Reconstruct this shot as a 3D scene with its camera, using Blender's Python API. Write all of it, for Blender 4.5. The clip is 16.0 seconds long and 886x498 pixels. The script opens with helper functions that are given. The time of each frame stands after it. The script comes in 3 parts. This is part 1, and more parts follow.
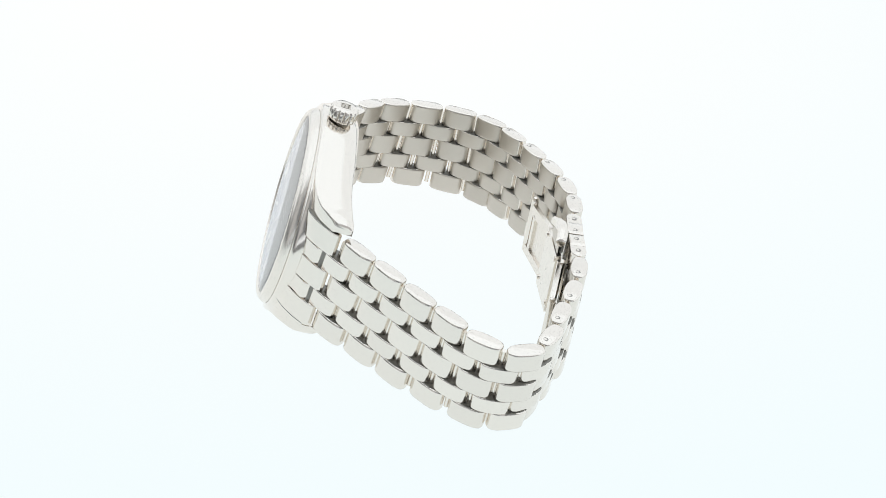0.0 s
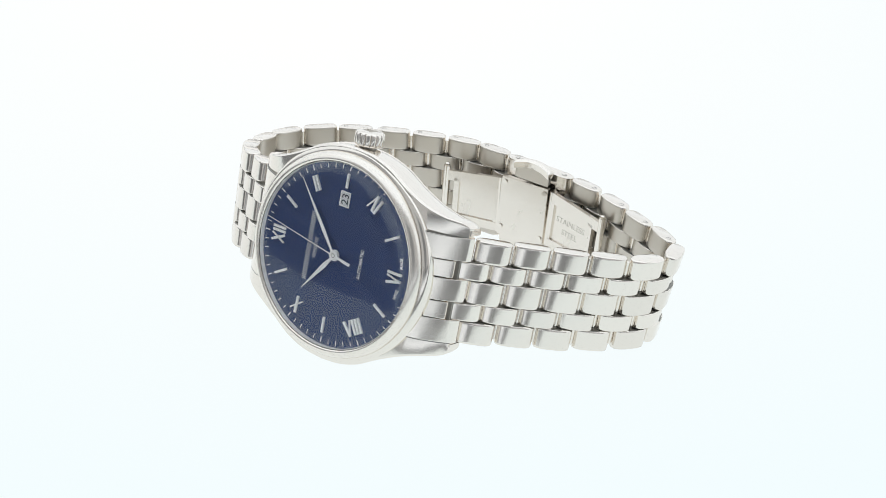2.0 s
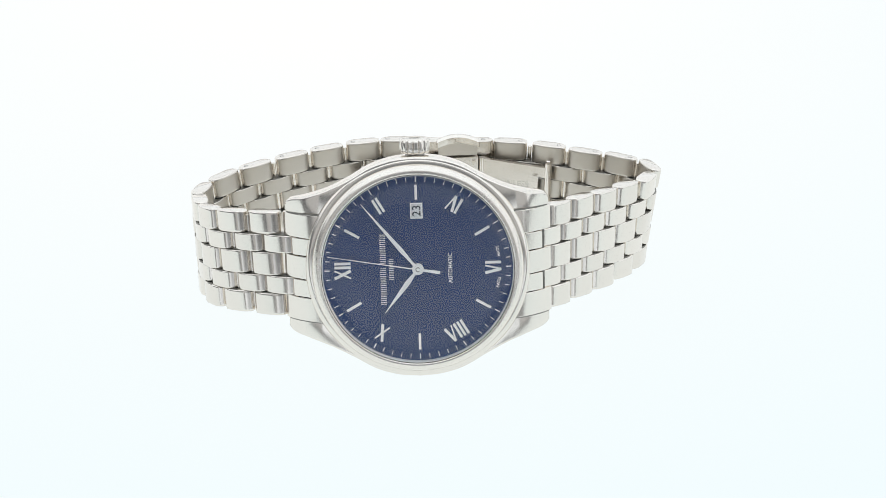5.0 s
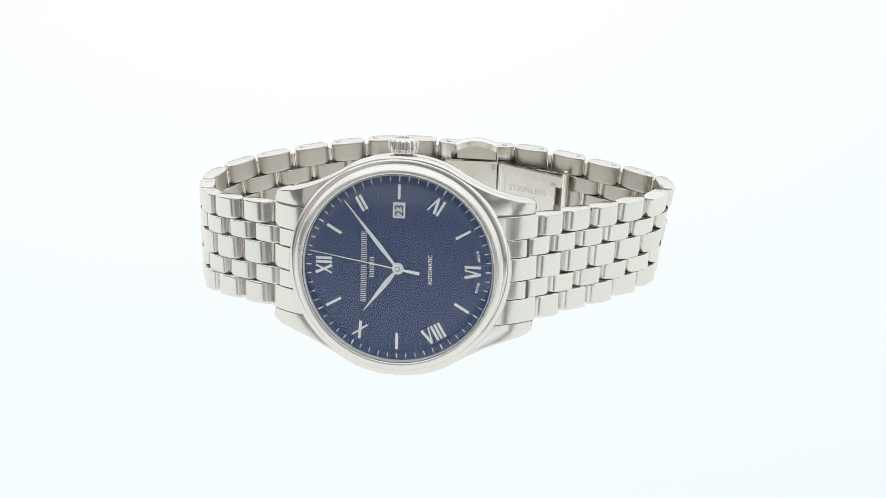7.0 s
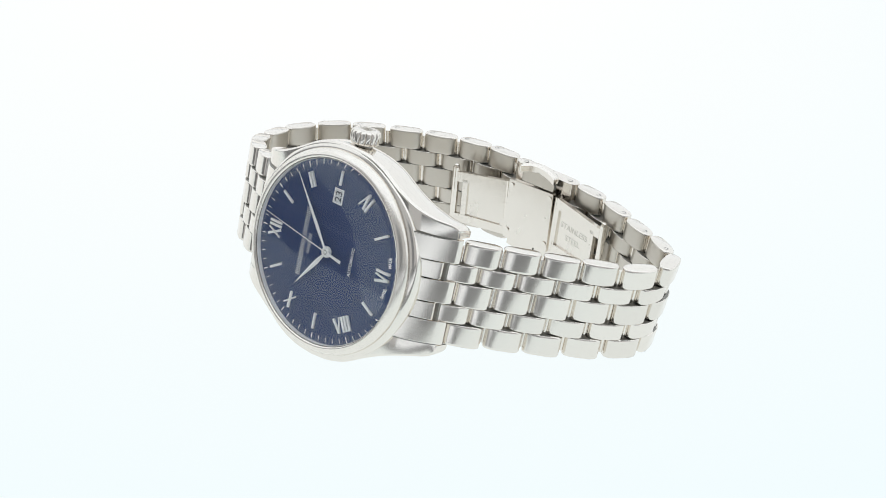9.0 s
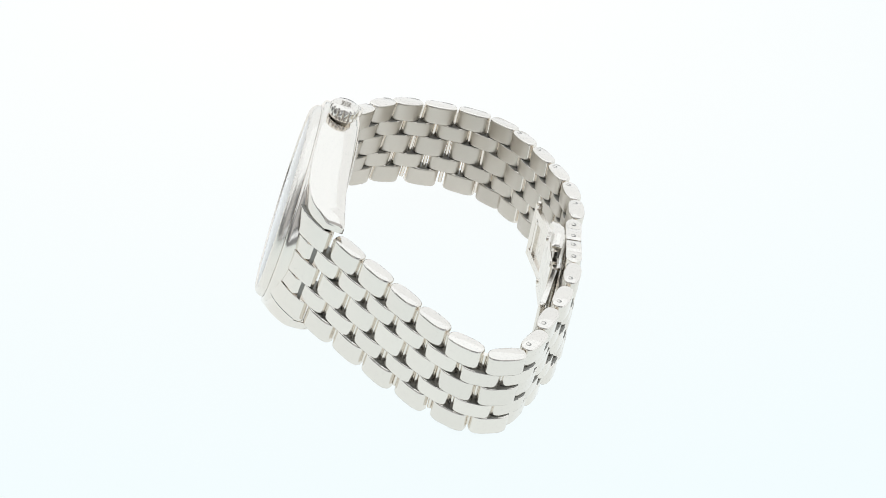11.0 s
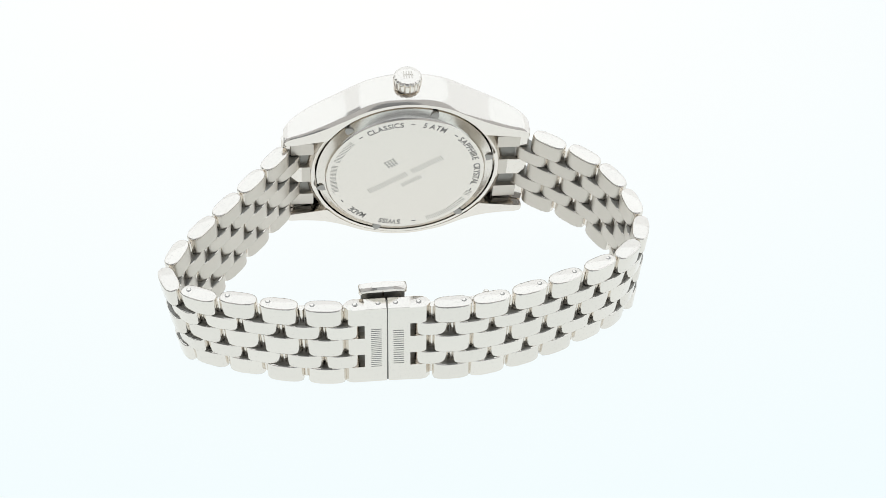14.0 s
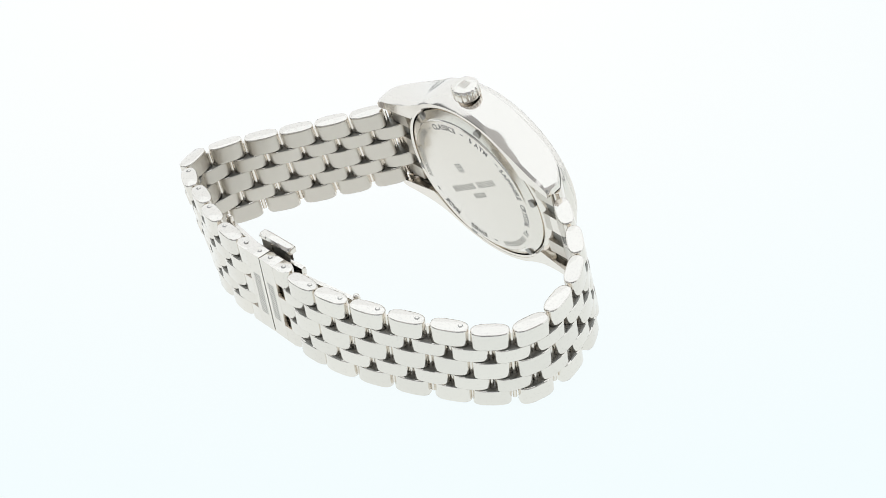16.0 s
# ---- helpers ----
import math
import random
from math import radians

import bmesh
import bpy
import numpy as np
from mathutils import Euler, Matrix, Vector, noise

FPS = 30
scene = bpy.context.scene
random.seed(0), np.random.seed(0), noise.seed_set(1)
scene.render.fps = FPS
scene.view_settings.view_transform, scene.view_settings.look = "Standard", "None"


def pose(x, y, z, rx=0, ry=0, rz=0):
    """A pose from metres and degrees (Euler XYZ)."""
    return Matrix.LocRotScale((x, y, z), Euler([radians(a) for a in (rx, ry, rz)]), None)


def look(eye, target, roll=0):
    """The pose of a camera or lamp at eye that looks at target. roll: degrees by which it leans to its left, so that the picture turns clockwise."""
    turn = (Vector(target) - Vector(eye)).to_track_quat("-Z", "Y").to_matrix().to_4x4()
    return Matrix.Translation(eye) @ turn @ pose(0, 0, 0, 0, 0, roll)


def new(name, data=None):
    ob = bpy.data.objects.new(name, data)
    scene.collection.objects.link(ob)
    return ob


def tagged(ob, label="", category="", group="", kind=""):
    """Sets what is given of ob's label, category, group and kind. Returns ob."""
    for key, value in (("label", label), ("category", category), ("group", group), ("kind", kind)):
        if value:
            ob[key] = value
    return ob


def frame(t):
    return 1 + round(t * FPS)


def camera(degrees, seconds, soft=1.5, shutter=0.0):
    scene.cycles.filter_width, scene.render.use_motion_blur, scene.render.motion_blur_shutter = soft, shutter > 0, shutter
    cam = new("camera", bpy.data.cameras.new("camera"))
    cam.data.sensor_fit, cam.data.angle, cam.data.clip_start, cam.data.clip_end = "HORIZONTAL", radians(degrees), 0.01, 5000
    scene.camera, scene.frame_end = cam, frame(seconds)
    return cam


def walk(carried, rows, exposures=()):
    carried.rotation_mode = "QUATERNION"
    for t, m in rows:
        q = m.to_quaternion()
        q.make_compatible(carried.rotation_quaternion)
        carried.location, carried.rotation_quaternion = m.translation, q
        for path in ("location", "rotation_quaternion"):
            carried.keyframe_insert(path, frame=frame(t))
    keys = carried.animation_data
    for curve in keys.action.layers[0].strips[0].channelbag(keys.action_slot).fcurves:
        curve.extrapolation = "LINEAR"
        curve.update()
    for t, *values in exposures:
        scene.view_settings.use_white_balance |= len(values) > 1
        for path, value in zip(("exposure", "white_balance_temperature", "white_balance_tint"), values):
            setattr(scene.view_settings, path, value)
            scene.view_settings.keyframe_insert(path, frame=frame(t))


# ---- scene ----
# The watch lies on its side on a lit white table and is turned; the camera stands still.
MM = 0.001
EYE = (0.0, -0.324, 0.2093)
cam = camera(25.12, 16.0, soft=0.75)
VIEW = look(EYE, (EYE[0] + 0.01367, EYE[1] + 0.85177, EYE[2] - 0.52374), -0.12)
walk(cam, [(0.0, VIEW), (16.0, VIEW)])

# turn of the table about the vertical, in degrees
TURN = [(0.0, -80.4), (0.5, -67.2), (1.0, -53.7), (1.5, -41.1), (2.0, -29.6), (2.5, -19.8), (3.0, -11.2), (3.5, -4.1),
        (4.0, 1.75), (4.5, 6.1), (5.0, 8.75), (5.5, 9.5), (6.0, 8.3), (6.5, 5.16), (7.0, 0.2), (7.5, -6.0), (8.0, -13.8),
        (8.5, -23.2), (9.0, -34.0), (9.5, -46.0), (10.0, -58.5), (10.5, -71.4), (11.0, -84.4), (11.5, -97.7), (12.0, -111.6),
        (12.5, -125.1), (13.0, -138.8), (13.5, -152.1), (14.0, -165.6), (14.5, -178.9), (15.0, -192.4), (15.5, -205.8),
        (16.0, -219.6)]

# ---- world ----
world = bpy.data.worlds.new("studio")
world.use_nodes = True
scene.world = world
world.node_tree.nodes["Background"].inputs["Color"].default_value = (0.9, 0.95, 1.0, 1)
world.node_tree.nodes["Background"].inputs["Strength"].default_value = 0.7


# ---- materials ----
def material(name, color=(0.8, 0.8, 0.8), rough=0.4, metal=0.0, **more):
    m = bpy.data.materials.new(name)
    m.use_nodes = True
    b = m.node_tree.nodes["Principled BSDF"]
    b.inputs["Base Color"].default_value = (*color, 1)
    b.inputs["Roughness"].default_value = rough
    b.inputs["Metallic"].default_value = metal
    for key, value in more.items():
        b.inputs[key.replace("_", " ")].default_value = value
    return m


def worn(m, scale, stretch, rough_low, rough_high, bump, tint=0.06):
    """Grain along one way: roughness, a fine bump and a slight change of tint from piece to piece."""
    t = m.node_tree
    b = t.nodes["Principled BSDF"]
    co = t.nodes.new("ShaderNodeTexCoord")
    mp = t.nodes.new("ShaderNodeMapping")
    mp.inputs["Scale"].default_value = stretch
    t.links.new(co.outputs["Object"], mp.inputs["Vector"])
    n = t.nodes.new("ShaderNodeTexNoise")
    n.inputs["Scale"].default_value = scale
    n.inputs["Detail"].default_value = 5
    t.links.new(mp.outputs["Vector"], n.inputs["Vector"])
    big = t.nodes.new("ShaderNodeTexNoise")
    big.inputs["Scale"].default_value = 160
    t.links.new(co.outputs["Object"], big.inputs["Vector"])
    mix = t.nodes.new("ShaderNodeMath")
    mix.operation = "MULTIPLY"
    t.links.new(n.outputs["Fac"], mix.inputs[0])
    t.links.new(big.outputs["Fac"], mix.inputs[1])
    r = t.nodes.new("ShaderNodeMapRange")
    r.inputs["From Min"].default_value, r.inputs["From Max"].default_value = 0.1, 0.45
    r.inputs["To Min"].default_value, r.inputs["To Max"].default_value = rough_low, rough_high
    t.links.new(mix.outputs[0], r.inputs["Value"])
    t.links.new(r.outputs["Result"], b.inputs["Roughness"])
    bp = t.nodes.new("ShaderNodeBump")
    bp.inputs["Strength"].default_value = bump
    bp.inputs["Distance"].default_value = 0.00002
    t.links.new(n.outputs["Fac"], bp.inputs["Height"])
    t.links.new(bp.outputs["Normal"], b.inputs["Normal"])
    info = t.nodes.new("ShaderNodeObjectInfo")
    hue = t.nodes.new("ShaderNodeHueSaturation")
    hue.inputs["Color"].default_value = b.inputs["Base Color"].default_value
    v = t.nodes.new("ShaderNodeMapRange")
    v.inputs["To Min"].default_value, v.inputs["To Max"].default_value = 1 - tint, 1 + tint * 0.4
    t.links.new(info.outputs["Random"], v.inputs["Value"])
    t.links.new(v.outputs["Result"], hue.inputs["Value"])
    t.links.new(hue.outputs["Color"], b.inputs["Base Color"])
    return m


STEEL = (0.82, 0.775, 0.715)
POLISHED = worn(material("polished_steel", STEEL, 0.08, 1.0), 300, (1, 1, 1), 0.1, 0.15, 0.0, 0.0)
BEZEL = worn(material("bezel_steel", STEEL, 0.25, 1.0), 400, (1, 1, 1), 0.2, 0.29, 0.0, 0.0)
BRUSHED = worn(material("brushed_steel", STEEL, 0.2, 1.0), 900, (1, 1, 0.06), 0.1, 0.17, 0.03, 0.04)
SATIN = worn(material("satin_steel", (0.79, 0.75, 0.69), 0.3, 1.0), 700, (0.08, 1, 1), 0.14, 0.24, 0.04, 0.03)
# steel with the shade of tubes, seats and notches put into its colour
SHADED_STEEL = material("shaded_steel", (0.35, 0.34, 0.32), 0.35, 1.0)
# steel darkened with the shade that lies in gaps, notches and seams
GAP_SHADE = material("gap_shaded_steel", (0.25, 0.245, 0.225), 0.4, 0.85)
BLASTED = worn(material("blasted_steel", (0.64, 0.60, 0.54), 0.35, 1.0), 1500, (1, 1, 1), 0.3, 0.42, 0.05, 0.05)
ENGRAVED = material("engraved_steel", (0.30, 0.29, 0.275), 0.5, 0.9)
ETCHED = material("etched_steel", (0.5, 0.485, 0.455), 0.45, 1.0)
FAINT = material("faintly_etched_steel", (0.64, 0.615, 0.565), 0.36, 1.0)
HOLE = material("hole_shade", (0.33, 0.32, 0.30), 0.35, 0.9)
SILVER = material("applied_silver", (0.96, 0.96, 0.95), 0.25, 0.0)
PRINT = material("white_print", (0.93, 0.94, 0.95), 0.5)
WHITE = material("white_disc", (0.72, 0.73, 0.74), 0.5)
INK = material("black_ink", (0.03, 0.035, 0.05), 0.5)


def dial_blue():
    m = material("blue_dial", (0.018, 0.043, 0.138), 0.36, 0.2, Specular_IOR_Level=0.2, Coat_Weight=0.35, Coat_Roughness=0.06)
    t = m.node_tree
    b = t.nodes["Principled BSDF"]
    co = t.nodes.new("ShaderNodeTexCoord")
    n = t.nodes.new("ShaderNodeTexNoise")
    n.inputs["Scale"].default_value = 120
    n.inputs["Detail"].default_value = 6
    t.links.new(co.outputs["Object"], n.inputs["Vector"])
    r = t.nodes.new("ShaderNodeMapRange")
    r.inputs["To Min"].default_value, r.inputs["To Max"].default_value = 0.35, 0.36
    t.links.new(n.outputs["Fac"], r.inputs["Value"])
    t.links.new(r.outputs["Result"], b.inputs["Roughness"])
    return m


BLUE = dial_blue()
CRYSTAL = material("sapphire", (1, 1, 1), 0.0, 0.0, IOR=1.55, Transmission_Weight=1.0)


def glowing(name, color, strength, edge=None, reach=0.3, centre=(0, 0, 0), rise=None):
    """White cloth or acrylic that glows by itself; edge: outer colour of a fall-off painted into the glow;
    rise: (low, high, top strength), the heights between which the glow is painted to change."""
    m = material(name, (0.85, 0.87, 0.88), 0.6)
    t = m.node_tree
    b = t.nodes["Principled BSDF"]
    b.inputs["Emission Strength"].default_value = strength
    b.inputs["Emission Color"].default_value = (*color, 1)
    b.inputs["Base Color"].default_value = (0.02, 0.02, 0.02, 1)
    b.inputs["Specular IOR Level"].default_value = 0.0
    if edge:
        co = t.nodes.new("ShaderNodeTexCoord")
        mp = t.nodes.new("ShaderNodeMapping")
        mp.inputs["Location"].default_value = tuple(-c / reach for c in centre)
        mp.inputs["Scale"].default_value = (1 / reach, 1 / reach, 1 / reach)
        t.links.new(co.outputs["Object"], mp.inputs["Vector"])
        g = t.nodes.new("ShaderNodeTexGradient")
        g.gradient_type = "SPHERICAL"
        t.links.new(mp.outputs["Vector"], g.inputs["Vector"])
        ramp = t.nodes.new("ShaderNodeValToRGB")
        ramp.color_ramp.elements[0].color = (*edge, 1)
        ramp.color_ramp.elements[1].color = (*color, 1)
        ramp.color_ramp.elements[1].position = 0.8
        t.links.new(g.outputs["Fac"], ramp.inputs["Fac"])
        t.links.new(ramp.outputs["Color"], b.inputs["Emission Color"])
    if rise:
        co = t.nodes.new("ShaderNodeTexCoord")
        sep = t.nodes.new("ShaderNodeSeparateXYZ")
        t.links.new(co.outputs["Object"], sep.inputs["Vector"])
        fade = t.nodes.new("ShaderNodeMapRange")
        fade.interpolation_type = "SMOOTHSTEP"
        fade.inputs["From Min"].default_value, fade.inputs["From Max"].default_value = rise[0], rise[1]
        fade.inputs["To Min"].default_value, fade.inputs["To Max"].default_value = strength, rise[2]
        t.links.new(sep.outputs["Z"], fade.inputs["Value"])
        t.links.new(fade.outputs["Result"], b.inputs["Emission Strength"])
    return m


# light fall-off painted into the table's glow: bluish away from the middle
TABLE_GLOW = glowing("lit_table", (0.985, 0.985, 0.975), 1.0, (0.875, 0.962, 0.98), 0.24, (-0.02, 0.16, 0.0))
CLOTH_GLOW = glowing("lit_cloth", (0.95, 1.0, 1.04), 1.06)
ROOF_GLOW = glowing("lit_roof", (0.94, 1.0, 1.05), 1.2)
STRIP_GLOW = glowing("added_strip_glow", (0.94, 1.0, 1.06), 1.08, rise=(0.02, 0.1, 0.12))
FRONT_GLOW = glowing("dimmed_front_glow", (0.98, 1.0, 1.02), 0.52)
SIDE_GLOW = glowing("dimmed_side_glow", (0.97, 1.0, 1.03), 0.16, rise=(0.08, 0.3, 0.4))
LOW_GLOW = glowing("glow_dimmed_at_foot", (0.95, 1.0, 1.04), 0.2, rise=(0.1, 0.3, 1.06))
UNLIT = material("grey_cloth", (0.22, 0.22, 0.22), 0.8)
ROOM_GREY = material("dim_room", (0.45, 0.45, 0.45), 0.8)


# ---- mesh helpers ----
def finish(bm, sharp=32):
    bmesh.ops.recalc_face_normals(bm, faces=bm.faces)
    for f in bm.faces:
        f.smooth = True
    for e in bm.edges:
        e.smooth = len(e.link_faces) == 2 and e.calc_face_angle(0) < radians(sharp)
    return bm


def mesh(name, bm, mat):
    me = bpy.data.meshes.new(name)
    bm.to_mesh(me)
    bm.free()
    me.materials.append(mat)
    return me


def part(name, bm, mat, parent, label="", m=None, sharp=32):
    """One mesh object under a thing or a part; m: its pose in the space of its parent."""
    ob = new(name, mesh(name, finish(bm, sharp), mat))
    ob.parent = parent
    if m is not None:
        ob.matrix_basis = m
    if label:
        tagged(ob, label)
    return ob


def linked(name, me, parent, m, label=""):
    ob = new(name, me)
    ob.parent = parent
    ob.matrix_basis = m
    if label:
        tagged(ob, label)
    return ob


def lathe(profile, n=96, closed=False, start=0.0):
    """Turns (radius, y) in millimetres about the y axis."""
    bm = bmesh.new()
    rings = []
    for r, y in profile:
        if r < 1e-6:
            rings.append([bm.verts.new((0, y * MM, 0))])
        else:
            rings.append([bm.verts.new((r * MM * math.cos(start + 2 * math.pi * k / n), y * MM,
                                        r * MM * math.sin(start + 2 * math.pi * k / n))) for k in range(n)])
    pairs = list(zip(rings, rings[1:])) + ([(rings[-1], rings[0])] if closed else [])
    for a, b in pairs:
        for k in range(n):
            j = (k + 1) % n
            if len(a) == 1 and len(b) == 1:
                continue
            if len(a) == 1:
                bm.faces.new((a[0], b[k], b[j]))
            elif len(b) == 1:
                bm.faces.new((a[k], b[0], a[j]))
            else:
                bm.faces.new((a[k], b[k], b[j], a[j]))
    return bm


def prism(bm, outline, low, high, bevel=0.0, axis="z"):
    """A solid on a closed outline of (u, v) in millimetres, from low to high along the axis, its rims bevelled."""
    n = len(outline)
    cu, cv = sum(p[0] for p in outline) / n, sum(p[1] for p in outline) / n

    def at(u, v, w):
        p = {"z": (u, v, w), "y": (u, w, v), "x": (w, u, v)}[axis]
        return bm.verts.new((p[0] * MM, p[1] * MM, p[2] * MM))

    def inset(u, v, depth):
        d = math.hypot(u - cu, v - cv)
        k = max(0.0, 1 - depth * bevel / d) if d > 1e-6 else 1
        return cu + (u - cu) * k, cv + (v - cv) * k

    steps = [(low, 0), (high, 0)]
    if bevel:
        steps = [(low, 1), (low + bevel * 0.29, 0.29), (low + bevel, 0), (low + bevel * 1.4, 0), (high - bevel * 1.4, 0), (high - bevel, 0), (high - bevel * 0.29, 0.29), (high, 1)]
    rings = [[at(*inset(u, v, depth), w) for u, v in outline] for w, depth in steps]
    for a, b in zip(rings, rings[1:]):
        for k in range(n):
            j = (k + 1) % n
            bm.faces.new((a[k], a[j], b[j], b[k]))
    bm.faces.new(rings[0])
    bm.faces.new(rings[-1])
    return bm


def box(bm, x0, x1, y0, y1, z0, z1, bevel=0.0):
    return prism(bm, [(x0, y0), (x1, y0), (x1, y1), (x0, y1)], z0, z1, bevel)


def rod(bm, a, b, r, n=12):
    """A round bar between two points in millimetres."""
    a, b = Vector(a), Vector(b)
    q = (b - a).to_track_quat("Z", "Y")
    rings = []
    for p in (a, b):
        rings.append([bm.verts.new((p + q @ Vector((r * math.cos(2 * math.pi * k / n), r * math.sin(2 * math.pi * k / n), 0))) * MM)
                      for k in range(n)])
    for k in range(n):
        j = (k + 1) % n
        bm.faces.new((rings[0][k], rings[0][j], rings[1][j], rings[1][k]))
    bm.faces.new(rings[0])
    bm.faces.new(rings[1])
    return bm


def letters(text, size, narrow=1.0, bold=0.01):
    """Flat mesh of a word in the built-in font, centred, cap height = size millimetres, in the xy plane."""
    cu = bpy.data.curves.new("word", "FONT")
    cu.body, cu.align_x, cu.size = text, "CENTER", size * MM / 0.69
    cu.extrude = 0.000015
    cu.offset = bold * size * MM
    ob = bpy.data.objects.new("word", cu)
    scene.collection.objects.link(ob)
    bpy.context.view_layer.update()
    me = bpy.data.meshes.new_from_object(ob.evaluated_get(bpy.context.evaluated_depsgraph_get()))
    bpy.data.objects.remove(ob)
    bm = bmesh.new()
    bm.from_mesh(me)
    bpy.data.meshes.remove(me)
    for v in bm.verts:
        v.co.x, v.co.y = v.co.x * narrow, v.co.y - size * MM / 2
    return bm


def bars(count, width, size, stroke=0.17, gaps=()):
    """A row of plain upright bars, two for each letter of a word."""
    bm = bmesh.new()
    step = width / count
    for k in range(count):
        if k in gaps:
            continue
        for x in (-width / 2 + (k + 0.24) * step, -width / 2 + (k + 0.72) * step):
            box(bm, x - step * stroke / 2, x + step * stroke / 2, -size / 2, size / 2, -0.012, 0.012)
    return bm


# ---- the setting: a lit table in an unseen white tent, shaped for the reflections ----
def sheet(name, corners, mat, label):
    bm = bmesh.new()
    vs = [bm.verts.new(c) for c in corners]
    bm.faces.new(vs)
    ob = new(name, mesh(name, bm, mat))
    return tagged(ob, label, "studio", kind="structure")


W, D, H, F = 0.75, 0.8, 0.85, -0.47
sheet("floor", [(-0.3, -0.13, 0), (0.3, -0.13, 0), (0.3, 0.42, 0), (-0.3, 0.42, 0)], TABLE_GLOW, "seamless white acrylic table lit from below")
# unseen surround, added so that low reflections stay dark
sheet("floor_surround", [(-W, F, -0.004), (W, F, -0.004), (W, D, -0.004), (-W, D, -0.004)], UNLIT, "unseen grey cloth round the lit table, darkening reflections")
sheet("wall_back", [(-W, D, 0), (W, D, 0), (W, D, H), (-W, D, H)], CLOTH_GLOW, "white tent cloth lit from outside")
# unseen west cloth, its glow turned down near the foot for a dark dial
sheet("wall_west_front", [(-W, F, 0), (-W, -0.12, 0), (-W, -0.12, H), (-W, F, H)], SIDE_GLOW, "unseen front tent cloth, glow dimmed to darken the dial")
sheet("wall_west_low", [(-W, -0.12, 0), (-W, 0.3, 0), (-W, 0.3, H), (-W, -0.12, H)], LOW_GLOW, "unseen tent cloth, glow dimmed low to darken the dial")
sheet("wall_west", [(-W, 0.3, 0), (-W, D, 0), (-W, D, H), (-W, 0.3, H)], CLOTH_GLOW, "white tent cloth lit from outside")
sheet("wall_east", [(W, F, 0), (W, D, 0), (W, D, H), (W, F, H)], CLOTH_GLOW, "white tent cloth lit from outside")
sheet("ceiling", [(-W, F, H), (W, F, H), (W, D, H), (-W, D, H)], ROOF_GLOW, "white tent roof under the lamps")
# unseen front cloth, its glow dimmed to darken reflections, with a rounded opening for the lens; behind it is the dim
# room
bm = bmesh.new()
N = 48
inner, outer = [], []
for k in range(N):
    a = 2 * math.pi * k / N
    c, d = math.cos(a), math.sin(a)
    inner.append(bm.verts.new((0.19 * math.copysign(abs(c) ** 0.6, c), F, 0.32 + 0.215 * math.copysign(abs(d) ** 0.6, d))))
    q = max(abs(c) / W, abs(d) / (H - 0.32) if d > 0 else abs(d) / 0.32)
    outer.append(bm.verts.new((c / q, F, 0.32 + d / q)))
for k in range(N):
    bm.faces.new((inner[k], outer[k], outer[(k + 1) % N], inner[(k + 1) % N]))
tagged(new("wall_front", mesh("wall_front", bm, FRONT_GLOW)), "unseen white tent cloth, dimmed glow, rounded opening for the lens", "studio", kind="structure")
# glowing strip added low in front to lighten the lower dial and the links
sheet("added_front_strip", [(-0.36, F + 0.01, 0), (0.4, F + 0.01, 0), (0.4, F + 0.01, 0.105), (-0.36, F + 0.01, 0.105)], STRIP_GLOW, "unseen glowing strip added to lighten the dial and links")
sheet("wall_room", [(-2, -2.2, -0.8), (2, -2.2, -0.8), (2, -2.2, 2.2), (-2, -2.2, 2.2)], ROOM_GREY, "dim grey wall of the room")
for name, x in (("wall_room_west", -2), ("wall_room_east", 2)):
    sheet(name, [(x, -2.2, -0.8), (x, 1.5, -0.8), (x, 1.5, 2.2), (x, -2.2, 2.2)], ROOM_GREY, "dim grey wall of the room")

# ---- the watch ----
watch = new("wrist_watch")
tagged(watch, "steel wrist watch with blue dial on its side on white table", "watch")

# case space: x to six o'clock, y from the dial to the back, z to three o'clock; origin at the middle of the dial
CX, CY, CZ = Vector((0.98824, -0.15169, 0.01932)), Vector((0.14979, 0.93491, -0.32172)), Vector((0.03074, 0.32083, 0.94664))
CASE = Matrix.Translation(Vector((-3.25, -23.35, 20.55)) * MM) @ Matrix((CX, CY, CZ)).transposed().to_4x4()


def spin(bm, m):
    bmesh.ops.transform(bm, matrix=m, verts=bm.verts)
    return bm


def joined(bms):
    out = bmesh.new()
    for b in bms:
        me = bpy.data.meshes.new("tmp")
        b.to_mesh(me)
        b.free()
        out.from_mesh(me)
        bpy.data.meshes.remove(me)
    return out


def lerp(points, x):
    for (a, u), (b, v) in zip(points, points[1:]):
        if x <= b:
            return u + (v - u) * max(0.0, (x - a) / (b - a))
    return points[-1][1]


def smooth(points, x):
    """A curve through the points with flowing slopes."""
    for i in range(len(points) - 1):
        (a, u), (b, v) = points[i], points[i + 1]
        if x <= b or i == len(points) - 2:
            p, q = points[max(0, i - 1)], points[min(len(points) - 1, i + 2)]
            m0 = (v - p[1]) / (b - p[0]) * (b - a)
            m1 = (q[1] - u) / (q[0] - a) * (b - a)
            k = (x - a) / (b - a)
            return (2 * k ** 3 - 3 * k ** 2 + 1) * u + (k ** 3 - 2 * k ** 2 + k) * m0 + (3 * k ** 2 - 2 * k ** 3) * v + (k ** 3 - k ** 2) * m1


